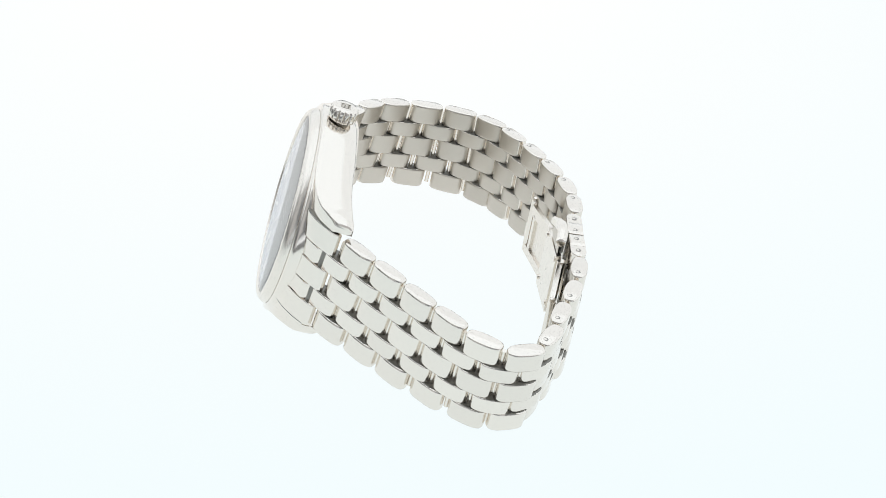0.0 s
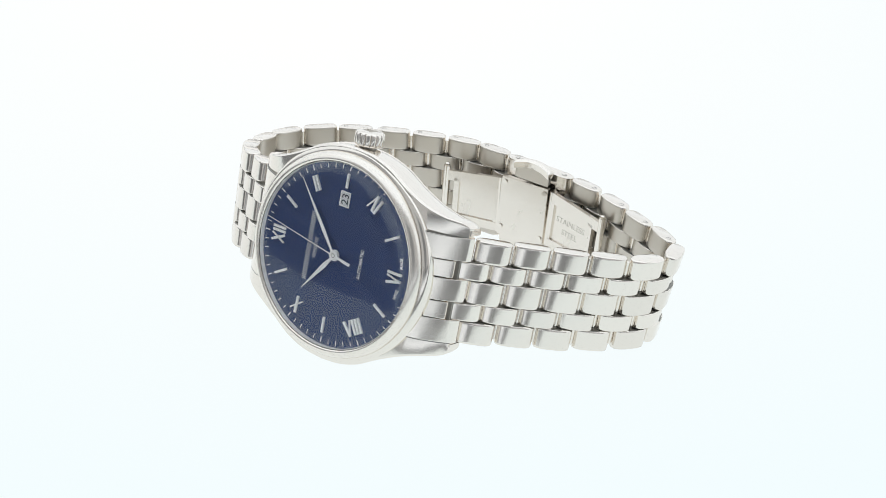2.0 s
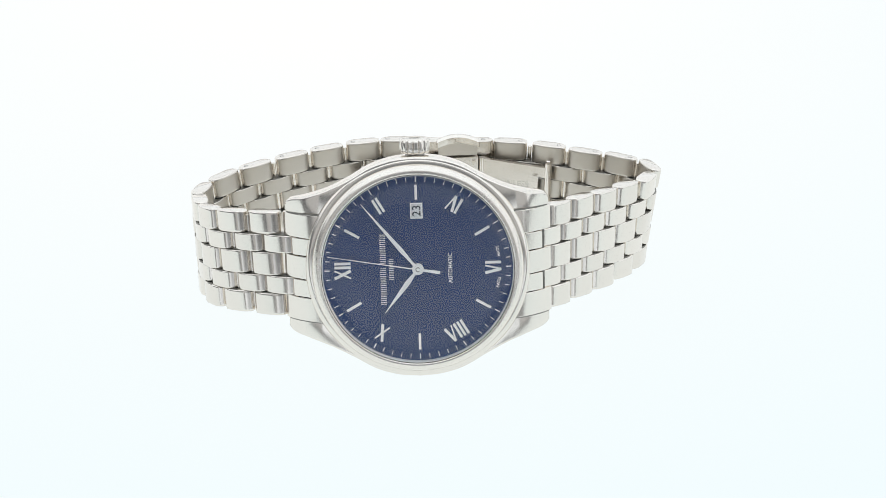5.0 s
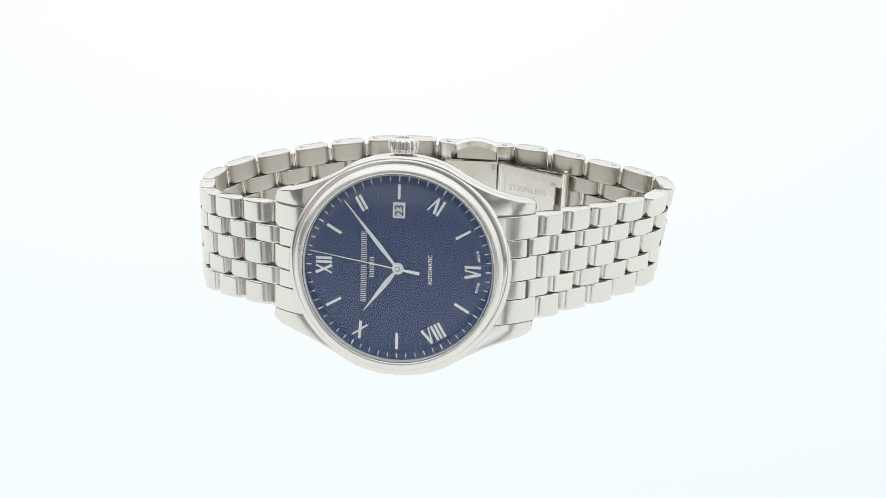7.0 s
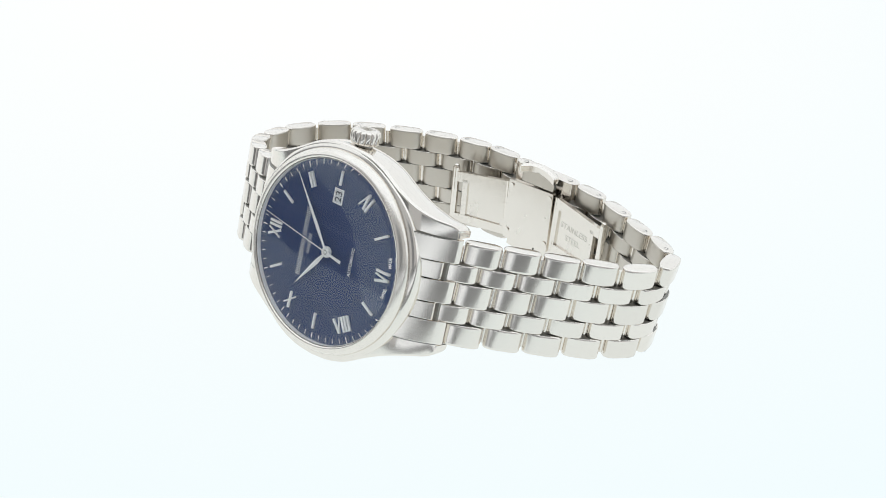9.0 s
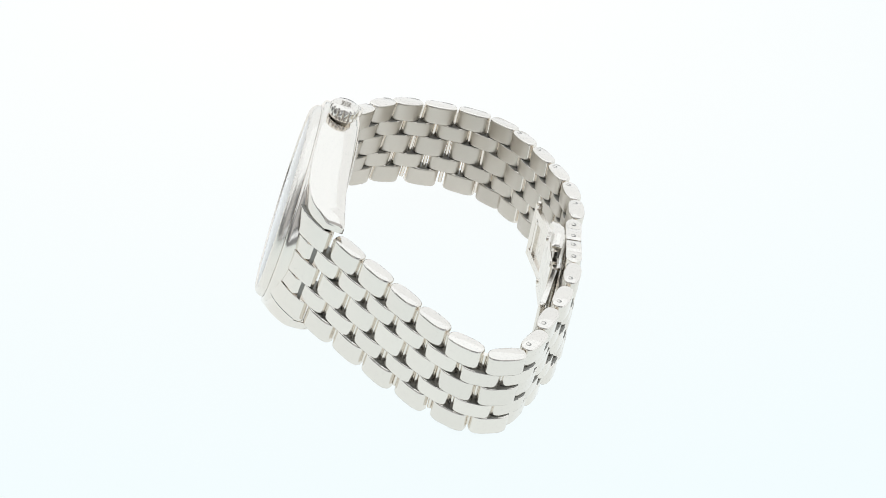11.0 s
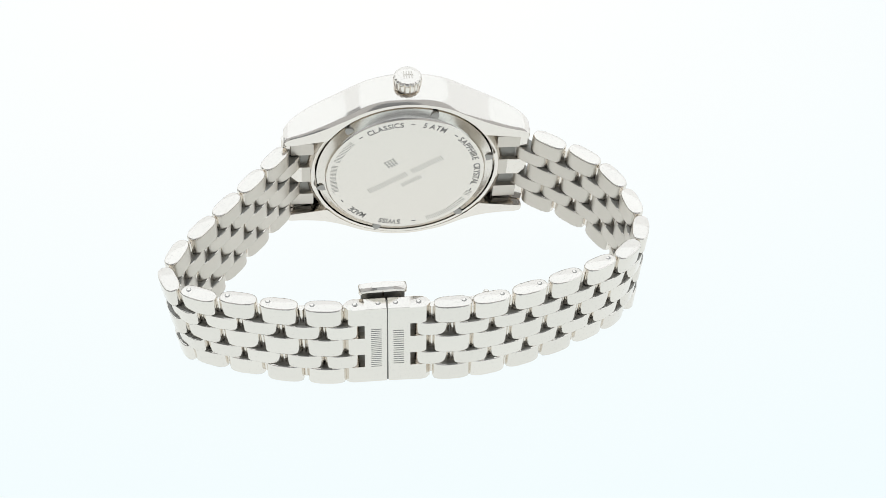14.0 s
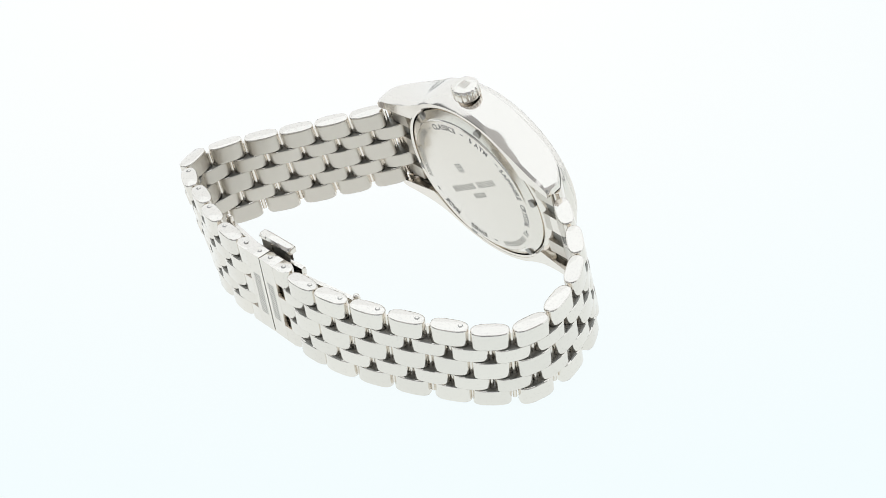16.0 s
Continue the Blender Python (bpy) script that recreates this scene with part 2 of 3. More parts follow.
def lug_mesh(sx, sz):
    """One lug: its flank sweeps out of the round case, top and bottom bend towards the wrist."""
    outer = [(0, 20.2), (4, 19.83), (8, 18.6), (12, 16.35), (16, 14.4), (20, 13.05), (22.3, 12.5), (23.2, 12.05), (23.7, 11.5)]
    top = [(0, 0.42), (8, 0.45), (13, 0.65), (17, 1.35), (20, 2.6), (22, 4.1), (23.7, 5.8)]
    low = [(0, 7.66), (8, 7.72), (14, 8.0), (19, 8.6), (23.7, 9.2)]
    bm = bmesh.new()
    cols = []
    for i in range(57):
        x = 23.7 * i / 56
        zo, yt, yl = smooth(outer, x), smooth(top, x), smooth(low, x)
        zi = max(9.98, math.sqrt(max(0.0, 18.1 ** 2 - x * x)))
        h, w = yl - yt, zo - zi
        k = 1 - 0.6 * (x / 23.7) ** 2
        ring = [(zi, yl), (zi, yt + 0.12)]
        g = x / 23.7
        reach, mid = min(w * 0.8, 0.75 - 0.3 * g), yt + (0.11 + 0.02 * g) * h
        for j in range(9):
            a = math.pi / 2 * j / 8
            ring.append((zo - reach + reach * math.sin(a) ** 0.85, mid - (mid - yt) * math.cos(a) ** 0.85))
        ring += [(zo, yt + 0.25 * h), (zo - 0.03 * k, yt + 0.45 * h), (zo - 0.14 * k, yt + 0.58 * h), (zo - 0.36 * k, yt + 0.72 * h), (zo - min(0.7 * k, w * 0.35), yt + 0.85 * h),
                 (zo - min(1.15 * k, w * 0.5), yt + 0.95 * h), (zo - min(1.6 * k, w * 0.7), yl)]
        cols.append([bm.verts.new((sx * x * MM, y * MM, sz * z * MM)) for z, y in ring])
    n = len(cols[0])
    for a, b in zip(cols, cols[1:]):
        for k in range(n):
            j = (k + 1) % n
            bm.faces.new((a[k], a[j], b[j], b[k]))
    bm.faces.new(cols[0])
    bm.faces.new(cols[-1])
    bmesh.ops.bevel(bm, geom=[e for e in bm.edges if all(v in cols[-1] for v in e.verts)], offset=0.2 * MM, segments=2, affect="EDGES", clamp_overlap=True)
    return bm


def build_case():
    body = lathe([(16.9, 1.2), (16.9, 0.2), (19.05, 0.2), (19.5, 0.32), (19.9, 0.7), (20.08, 1.2), (20.15, 2.0), (20.1, 3.6), (19.75, 5.4), (19.3, 6.7), (18.8, 7.4), (18.2, 7.65),
                  (17.75, 7.4), (17.7, 5.6), (16.9, 5.6)], 128, closed=True)
    case = part("case", body, POLISHED, watch, "polished round steel case", CASE, 40)
    for sx in (1, -1):
        for sz in (1, -1):
            part("lug", lug_mesh(sx, sz), POLISHED, case, "", None, 40)
    part("bezel", lathe([(17.15, 0.18), (17.15, -1.1), (17.25, -1.36), (17.45, -1.5), (17.75, -1.5), (18.15, -1.3), (18.55, -0.92), (18.82, -0.45), (18.92, -0.05), (18.92, 0.17), (17.6, 0.18)],
                        128, closed=True), BEZEL, watch, "smooth polished bezel ring", CASE, 50)
    part("dial_ring", lathe([(17.14, -1.1), (16.9, -0.85), (16.75, 0.0), (17.0, 0.3), (17.14, 0.3)], 96, closed=True), SILVER, watch, "thin sloping inner ring", CASE)
    glass = part("crystal", lathe([(0, -1.47), (8, -1.45), (15, -1.38), (16.8, -1.3), (17.12, -1.12), (17.12, -0.92), (16.8, -0.9), (0, -0.93)], 96), CRYSTAL, watch,
                 "clear sapphire crystal", CASE, 60)
    glass.visible_shadow = False


def build_crown():
    n = 15
    bm = bmesh.new()
    rings = []
    for r, z, deep in ((1.9, 20.6, 0), (2.45, 20.62, 0.0), (2.66, 20.85, 0.26), (2.72, 21.2, 0.3), (2.72, 22.55, 0.3), (2.62, 22.85, 0.24), (2.42, 23.08, 0.08),
                       (2.25, 23.2, 0), (1.2, 23.27, 0)):
        ring = []
        for k in range(n * 8):
            a = 2 * math.pi * k / (n * 8)
            rr = r - deep * max(0.0, math.cos(a * n)) ** 4
            ring.append(bm.verts.new((rr * MM * math.cos(a), (3.9 + rr * math.sin(a)) * MM, (z - 0.25) * MM)))
        rings.append(ring)
    for a, b in zip(rings, rings[1:]):
        for k in range(n * 8):
            j = (k + 1) % (n * 8)
            bm.faces.new((a[k], a[j], b[j], b[k]))
    bm.faces.new(rings[0])
    bm.faces.new(rings[-1])
    crown = part("crown", bm, POLISHED, watch, "fluted steel crown", CASE, 45)
    part("crown_tube", rod(bmesh.new(), (0, 3.9, 19.2), (0, 3.9, 20.8), 1.75, 24), SHADED_STEEL, crown)
    # plain crest on the end of the crown
    bm = bmesh.new()
    for u in (-0.75, -0.25, 0.25, 0.75):
        box(bm, u - 0.1, u + 0.1, 3.9 - 0.9, 3.9 + 0.9, 23.03, 23.08)
    box(bm, -0.95, 0.95, 3.82, 3.98, 23.03, 23.09)
    part("emblem", bm, BLASTED, crown, "plain engraved crest")


def on_dial(x, z, turn=0.0, y=-0.03):
    """A pose on the dial: local x to the reader's right (three o'clock), local y up (twelve), z out of the dial."""
    m = Matrix(((0, -1, 0), (0, 0, -1), (1, 0, 0))).to_4x4()
    return Matrix.Translation((x * MM, y * MM, z * MM)) @ m @ Matrix.Rotation(-turn, 4, "Z")


def hour_pose(hour, r, y=-0.03, flip=False):
    a = 2 * math.pi * hour / 12
    return on_dial(-r * math.cos(a), r * math.sin(a), a + (math.pi if flip else 0), y)


def stroke(bm, x0, y0, x1, y1, w, h=0.28):
    d = math.hypot(x1 - x0, y1 - y0)
    ux, uy = -(y1 - y0) / d * w / 2, (x1 - x0) / d * w / 2
    prism(bm, [(x0 + ux, y0 + uy), (x0 - ux, y0 - uy), (x1 - ux, y1 - uy), (x1 + ux, y1 + uy)], -0.05, h, 0.06)


def numeral(text):
    """Roman numeral of applied strokes, 2.9 mm high."""
    bm = bmesh.new()
    wide = {"I": 0.72, "V": 1.75, "X": 1.85}
    total = sum(wide[c] for c in text)
    x = -total / 2
    for c in text:
        w = wide[c]
        m = x + w / 2
        if c == "I":
            stroke(bm, m, -1.45, m, 1.45, 0.46)
        elif c == "V":
            stroke(bm, m - 0.68, 1.45, m, -1.45, 0.5)
            stroke(bm, m + 0.68, 1.45, m, -1.45, 0.26)
        else:
            stroke(bm, m - 0.7, 1.45, m + 0.7, -1.45, 0.5)
            stroke(bm, m + 0.7, 1.45, m - 0.7, -1.45, 0.26)
        x += w
    return bm


def build_dial():
    dial = part("dial", lathe([(0, 0.05), (9.5, 0.05), (9.62, 0.045), (9.95, 0.005), (10.1, 0.0), (16.9, 0.0), (16.9, 0.4), (0, 0.4)], 128), BLUE, watch, "dark blue sunburst dial", CASE, 60)
    for hour, text in ((12, "XII"), (2, "II"), (4, "IV"), (6, "VI"), (8, "VIII"), (10, "X")):
        part("numeral", numeral(text), SILVER, dial, "applied silver roman numeral", hour_pose(hour, 13.4, flip=hour in (4, 6, 8)))
    for hour in (1, 3, 5, 7, 9, 11):
        bm = bmesh.new()
        half = 1.3 if hour == 3 else 1.5
        stroke(bm, 0, -half, 0, half, 0.46)
        part("hour_marker", bm, SILVER, dial, "applied silver baton", hour_pose(hour, 13.9 if hour == 3 else 13.35))
    bm = bmesh.new()
    box(bm, -0.06, 0.06, -0.36, 0.36, -0.01, 0.02)
    tick = mesh("minute_tick", finish(bm), PRINT)
    bm = bmesh.new()
    box(bm, -0.1, 0.1, -0.42, 0.42, -0.01, 0.03)
    five = mesh("minute_tick", finish(bm), PRINT)
    for k in range(60):
        linked("minute_tick", five if k % 5 == 0 else tick, dial, hour_pose(k / 5, 16.05, -0.012))
    # date
    date = bmesh.new()
    box(date, -1.25, 1.25, -0.95, 0.95, -0.02, 0.02)
    date = part("date_disc", date, WHITE, dial, "white date disc showing 23", on_dial(0, 10.55, 0, -0.01))
    part("date_number", letters("23", 1.45), INK, date, "", pose(0, 0, 0.022 * MM))
    bm = bmesh.new()
    for s in (-1, 1):
        box(bm, -1.42, 1.42, s * 1.02 - 0.09, s * 1.02 + 0.09, -0.03, 0.1, 0.03)
        box(bm, s * 1.33 - 0.09, s * 1.33 + 0.09, -0.93, 0.93, -0.03, 0.1, 0.03)
    part("date_frame", bm, SILVER, date)
    # print
    part("lettering", letters("AUTOMATIC", 0.72, 0.9), PRINT, dial, "", on_dial(5.75, 0.0, 0, -0.02))
    part("lettering", letters("SWISS", 0.5), PRINT, dial, "", on_dial(14.3, -2.85, 0.19, -0.02))
    part("lettering", letters("MADE", 0.5), PRINT, dial, "", on_dial(14.3, 2.85, -0.19, -0.02))
    part("maker_mark", bars(19, 13.0, 1.05, gaps=(10,)), PRINT, dial, "row of plain white bars", on_dial(-6.2, 0.0, 0, -0.02))
    part("maker_mark", bars(6, 3.9, 0.85), PRINT, dial, "row of plain white bars", on_dial(-4.75, 0.0, 0, -0.02))


def hand(length, tail, root, wide):
    """A leaf-shaped hand with a raised ridge."""
    bm = bmesh.new()
    ws = [(-tail, root * 0.7), (0, root), (length * 0.12, root * 0.75), (length * 0.3, wide), (length * 0.65, wide * 0.6), (length, 0.06)]
    left = [bm.verts.new((-w / 2 * MM, v * MM, 0)) for v, w in ws]
    mid = [bm.verts.new((0, v * MM, 0.09 * MM)) for v, w in ws]
    right = [bm.verts.new((w / 2 * MM, v * MM, 0)) for v, w in ws]
    low = [bm.verts.new((0, v * MM, -0.06 * MM)) for v, w in ws]
    rows = [left, mid, right, low]
    for i in range(4):
        a, b = rows[i], rows[(i + 1) % 4]
        for k in range(len(ws) - 1):
            bm.faces.new((a[k], a[k + 1], b[k + 1], b[k]))
    for e in (0, -1):
        bm.faces.new([r[e] for r in rows])
    return bm


def hand_pose(degrees, y):
    return CASE @ on_dial(0, 0, radians(degrees), y)


def build_hands():
    hour = part("hour_hand", hand(10.1, 0.6, 0.7, 0.95), SILVER, watch, "leaf-shaped silver hour hand", hand_pose(-52.6, -0.35), 20)
    part("hub", rod(bmesh.new(), (0, 0, -0.2), (0, 0, 0.1), 1.05, 32), SILVER, hour)
    minute = part("minute_hand", hand(15.6, 0.6, 0.65, 0.8), SILVER, watch, "leaf-shaped silver minute hand", hand_pose(50.9, -0.58), 20)
    part("hub", rod(bmesh.new(), (0, 0, -0.1), (0, 0, 0.1), 0.95, 32), SILVER, minute)
    bm = bmesh.new()
    prism(bm, [(-0.11, 0), (0.11, 0), (0.05, 16.2), (-0.05, 16.2)], -0.03, 0.03)
    prism(bm, [(-0.3, -4.0), (0.3, -4.0), (0.2, 0), (-0.2, 0)], -0.04, 0.03)
    second = part("seconds_hand", bm, SILVER, watch, "thin silver seconds hand", hand_pose(9.6, -0.72))
    part("hub", lathe([(0.46, -0.08), (0.72, -0.08), (0.72, 0.1), (0.64, 0.13), (0.5, 0.13), (0.46, 0.1)], 40, closed=True), SILVER, second, "", pose(0, 0, 0, 90))
    part("arbor_seat", rod(bmesh.new(), (0, 0, -0.1), (0, 0, 0.03), 0.45, 24), SHADED_STEEL, second)
    part("arbor", rod(bmesh.new(), (0, 0, -0.1), (0, 0, 0.12), 0.27, 24), SILVER, second)


def on_back(angle, r, y=8.53, turn=None):
    """A pose on the case back, read from behind with three o'clock up; angle clockwise from the top, in degrees."""
    a = radians(angle)
    m = Matrix(((-1, 0, 0), (0, 0, 1), (0, 1, 0))).to_4x4()
    return Matrix.Translation((-r * math.sin(a) * MM, y * MM, r * math.cos(a) * MM)) @ m @ Matrix.Rotation(-a if turn is None else radians(turn), 4, "Z")


def ring_text(text, middle, step, size):
    """Letters one by one round the case back, each set by its own width."""
    glyphs = []
    for c in text:
        bm = None if c == " " else letters(c, size, 0.86, 0.03)
        xs = [v.co.x / MM for v in bm.verts] if bm else [0, 0.3]
        glyphs.append((bm, max(xs) - min(xs), (max(xs) + min(xs)) / 2))
    space = (radians(step) * 14.15 * len(text) - sum(g[1] for g in glyphs)) / len(text)
    bms, s = [], -sum(g[1] + space for g in glyphs) / 2
    for bm, w, c in glyphs:
        if bm:
            bmesh.ops.translate(bm, verts=bm.verts, vec=(-c * MM, 0, 0))
            bms.append(spin(bm, on_back(middle + math.degrees((s + (w + space) / 2) / 14.15), 14.15, 0)))
        s += w + space
    return joined(bms)


def build_back():
    back = part("case_back", lathe([(0, 8.5), (15.35, 8.5), (15.5, 8.46), (15.6, 8.3), (15.85, 8.12), (17.35, 7.4), (17.55, 6.9), (17.55, 5.7), (0, 5.7)], 128), SATIN, watch,
                "engraved steel screw-down case back", CASE, 25)
    for k in range(6):
        a = -42 + 60 * k
        bm = bmesh.new()
        prism(bm, [(-0.75, -0.8), (0.75, -0.8), (0.85, 0.3), (0.45, 1.05), (0, 1.2), (-0.45, 1.05), (-0.85, 0.3)], -1.3, 0.02, 0.08)
        part("key_notch", bm, SHADED_STEEL, back, "notch for the case key, its shade painted dark", on_back(a, 16.4, 8.0))
    up = pose(0, 8.515 * MM, 0)
    for text, middle, step in (("CLASSICS", -18, 3.75), ("5 ATM", 22, 4.0), ("SAPPHIRE", 61, 3.7), ("CRYSTAL", 93, 3.6), ("SWISS", 191, 3.6), ("MADE", 221, 4.0)):
        part("lettering", ring_text(text, middle, step, 1.25), ENGRAVED, back, "", up)
    for middle, n in ((-92, 10), (-60, 8)):
        bms = [spin(bars(1, 0.75, 1.25), on_back(middle + (k - (n - 1) / 2) * 3.2, 14.15, 0)) for k in range(n)]
        part("maker_mark", joined(bms), ETCHED, back, "row of plain bars", up)
    bms = [spin(bars(1, 0.75, 1.2), on_back(137 + (k - 7) * 3.2, 14.15, 0)) for k in range(15) if k != 2]
    part("code_mark", joined(bms), ETCHED, back, "row of plain bars", up)
    bms = [spin(box(bmesh.new(), -0.42, 0.42, -0.1, 0.1, -0.012, 0.012), on_back(a, 14.15, 0)) for a in (4, 42, 112, 171, 240, -39)]
    part("dash", joined(bms), ENGRAVED, back, "", up)
    part("maker_mark", bars(19, 17.0, 1.4, gaps=(10,)), ETCHED, back, "row of plain bars", on_back(0, 0.0, 8.515, 33))
    part("maker_mark", bars(6, 4.6, 1.15), ETCHED, back, "row of plain bars", on_back(147, 2.3, 8.515, 33))
    bm = bmesh.new()
    for u in (-0.9, -0.3, 0.3, 0.9):
        box(bm, u - 0.11, u + 0.11, -1.15 + abs(u) * 0.3, 1.1, -0.012, 0.012)
    for v in (-0.5, 0.2, 0.95):
        box(bm, -1.15, 1.15, v - 0.1, v + 0.1, -0.012, 0.014)
    part("emblem", bm, ETCHED, back, "plain crest of crossed bars", on_back(-41, 4.35, 8.515, 33))


build_case()
build_crown()
build_dial()
build_hands()
build_back()


# ---- bracelet ----
ROWS = (("outer_link", 7.55, 4.15), ("inner_link", 3.82, 3.25), ("centre_link", 0.0, 4.25), ("inner_link", -3.82, 3.25), ("outer_link", -7.55, 4.15))


def lens(half, thick, n=28, power=2.7):
    out = []
    for k in range(n):
        a = 2 * math.pi * k / n
        c, s = math.cos(a), math.sin(a)
        out.append((half * math.copysign(abs(c) ** (2 / power), c), thick * math.copysign(abs(s) ** (2 / power), s)))
    return out


def link_piece(height, half=3.45, thick=1.6, bevel=0.2):
    bm = bmesh.new()
    prism(bm, lens(half, thick), -height / 2, height / 2, bevel)
    return bm


# middles of the links' upper edges from the case to the clasp, in millimetres
SIX = [(24.0, -13.8, 26.3), (29.4, -9.4, 24.6), (35.0, -5.1, 22.8), (40.5, -0.7, 21.2), (46.0, 4.0, 19.6), (48.6, 10.7, 18.3), (44.1, 16.1, 17.8),
       (37.6, 19.4, 17.8), (31.0, 23.1, 17.8), (23.6, 26.1, 17.8)]
TWELVE = [(-28.9, -7.3, 26.0), (-34.6, -2.8, 24.3), (-38.4, 2.7, 22.2), (-39.9, 9.6, 20.1), (-39.2, 16.5, 18.4), (-34.7, 22.1, 17.8), (-28.2, 25.3, 17.8),
          (-20.7, 27.9, 17.8), (-13.4, 29.8, 17.8), (-5.9, 31.0, 17.8), (1.2, 30.7, 17.8)]
HALF_SIX, HALF_TWELVE = (16.2, 27.6, 17.8), (8.7, 29.1, 17.8)


def chain(points, before, after, flip):
    """Poses of the links: x along the band, y outwards, z to the upper edge; with the width of the band."""
    out = []
    pts = [Vector(p) for p in (before, *points, after)]
    for i in range(1, len(pts) - 1):
        t = (pts[i + 1] - pts[i - 1]).normalized() * flip
        k = min(1.0, (i - 1) / 6)
        u = Vector((0.03, 0.32, 0.947)).lerp(Vector((0.0, 0.17, 0.985)), k)
        u = (u - t * u.dot(t)).normalized()
        u = (u + u.cross(t) * (0.17 if flip < 0 else 0.06) * math.exp(-((i - 6) / 1.8) ** 2)).normalized()
        o = u.cross(t)
        width = 19.4 - 1.3 * k
        m = Matrix((t, o, u)).transposed().to_4x4()
        m.translation = (pts[i] - u * width / 2) * MM
        out.append((m, width))
    return out


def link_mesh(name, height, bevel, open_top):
    """A link: brushed outside, blasted inside; the shade between links is painted on the flanks that face them."""
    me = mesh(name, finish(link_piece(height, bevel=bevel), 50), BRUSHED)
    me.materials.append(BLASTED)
    me.materials.append(GAP_SHADE)
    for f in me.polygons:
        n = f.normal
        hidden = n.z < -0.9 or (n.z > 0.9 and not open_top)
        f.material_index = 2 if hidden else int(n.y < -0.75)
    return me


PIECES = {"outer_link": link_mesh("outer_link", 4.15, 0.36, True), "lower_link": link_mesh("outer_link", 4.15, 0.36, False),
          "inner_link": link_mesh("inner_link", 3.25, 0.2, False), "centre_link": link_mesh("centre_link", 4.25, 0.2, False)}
PIN = mesh("link_pin", finish(rod(bmesh.new(), (0, 0, -8.6), (0, 0, 8.6), 0.42, 12)), POLISHED)
# flat disc, the shade inside a pin hole put into its colour
bm = bmesh.new()
rod(bm, (0, 0, -0.1), (0, 0, 0.012), 0.46, 18)
PIN_HOLE = mesh("pin_hole", finish(bm), HOLE)
PIN_END = mesh("pin_end", finish(rod(bmesh.new(), (0.05, -0.12, -0.1), (0.05, -0.12, 0.03), 0.3, 16)), POLISHED)


def pin_hole(parent, m):
    linked("pin_end", PIN_END, linked("pin_hole", PIN_HOLE, parent, m), Matrix.Identity(4))



def between(a, b, k=0.5):
    """The pose of a link that hangs on the pins of two others, 1.7 mm from their middles."""
    (m, w), (n, v) = a, b
    q = m.to_quaternion().slerp(n.to_quaternion(), k)
    pin = 1.7 * MM * math.copysign(1, (n.translation - m.translation).dot(m.col[0].to_3d()))
    p = (m @ Vector((pin, 0, 0))).lerp(n @ Vector((-pin, 0, 0)), k)
    return Matrix.LocRotScale(p, q, None), w + (v - w) * k


def lay(pose_width, name, z, scale_x=1.0):
    m, w = pose_width
    s = w / 19.4
    return linked(name, PIECES["lower_link" if z < -6 else name], watch, m @ pose(0, 0, z * s * MM) @ Matrix.Diagonal((scale_x, 1, s, 1)))


def build_band(points, before, after, flip, holes, case_end):
    links = chain(points, before, after, flip)
    for i, lw in enumerate(links):
        for name, z, _ in ROWS:
            if name != "inner_link":
                piece = lay(lw, name, z)
                if holes and i >= 6 and z > 5:
                    pin_hole(piece, pose(-2.0 * flip * MM, -0.15 * MM, 2.075 * MM))
        s = lw[1] / 19.4
        linked("link_pin", PIN, watch, lw[0] @ Matrix.Diagonal((1, 1, s, 1)))
    joints = [(case_end, links[0])] + list(zip(links, links[1:]))
    for a, b in joints:
        mid = between(a, b)
        for z in (3.82, -3.82):
            lay(mid, "inner_link", z)
        linked("link_pin", PIN, watch, mid[0] @ Matrix.Diagonal((1, 1, mid[1] / 19.4, 1)))
    return links


def clasp_half(sign):
    """One cover of the clasp: x runs from the seam (0) away from it; long outer and middle tongues, short in between."""
    bms = []

    def slab(x0, x1, z0, z1, point):
        bm = bmesh.new()
        ts = [(x0, -1.35), (x0, 1.5), (x1 - 1.6, 1.5), (x1 - 0.7, 1.2), (x1, 0.35), (x1, -0.35), (x1 - 0.7, -1.2), (x1 - 1.6, -1.5)]
        if not point:
            ts = [(x0, -1.35), (x0, 1.5), (x1, 1.5), (x1, -1.4)]
        prism(bm, [(sign * a, b) for a, b in ts], z0, z1, 0.1)
        return bm

    s = 18.1 / 19.4
    for name, z, h in ROWS:
        inner = name == "inner_link"
        bms.append(slab(0.09, 4.0 if inner else 7.6, (z - h / 2 - (0.2 if inner else 0)) * s, (z + h / 2 + (0.2 if inner else 0)) * s, not inner))
    bm = bmesh.new()
    prism(bm, [(sign * 0.08, -1.3), (sign * 0.08, 1.52), (sign * 4.02, 1.52), (sign * 4.02, -1.3)], -9.03, 9.03, 0.12)
    bms.append(bm)
    return joined(bms)


def pose_at(p, t, width=18.1):
    t = Vector(t).normalized()
    u = Vector((0.0, 0.17, 0.985))
    u = (u - t * u.dot(t)).normalized()
    m = Matrix((t, u.cross(t), u)).transposed().to_4x4()
    m.translation = (Vector(p) - u * width / 2) * MM
    return m, width


END_SIX = (CASE @ Matrix.Translation((21.1 * MM, 5.9 * MM, 0)) @ Matrix.Rotation(radians(222), 4, "Z"), 19.4)
END_TWELVE = (CASE @ Matrix.Translation((-22.5 * MM, 5.9 * MM, 0)) @ Matrix.Rotation(radians(145), 4, "Z"), 19.4)


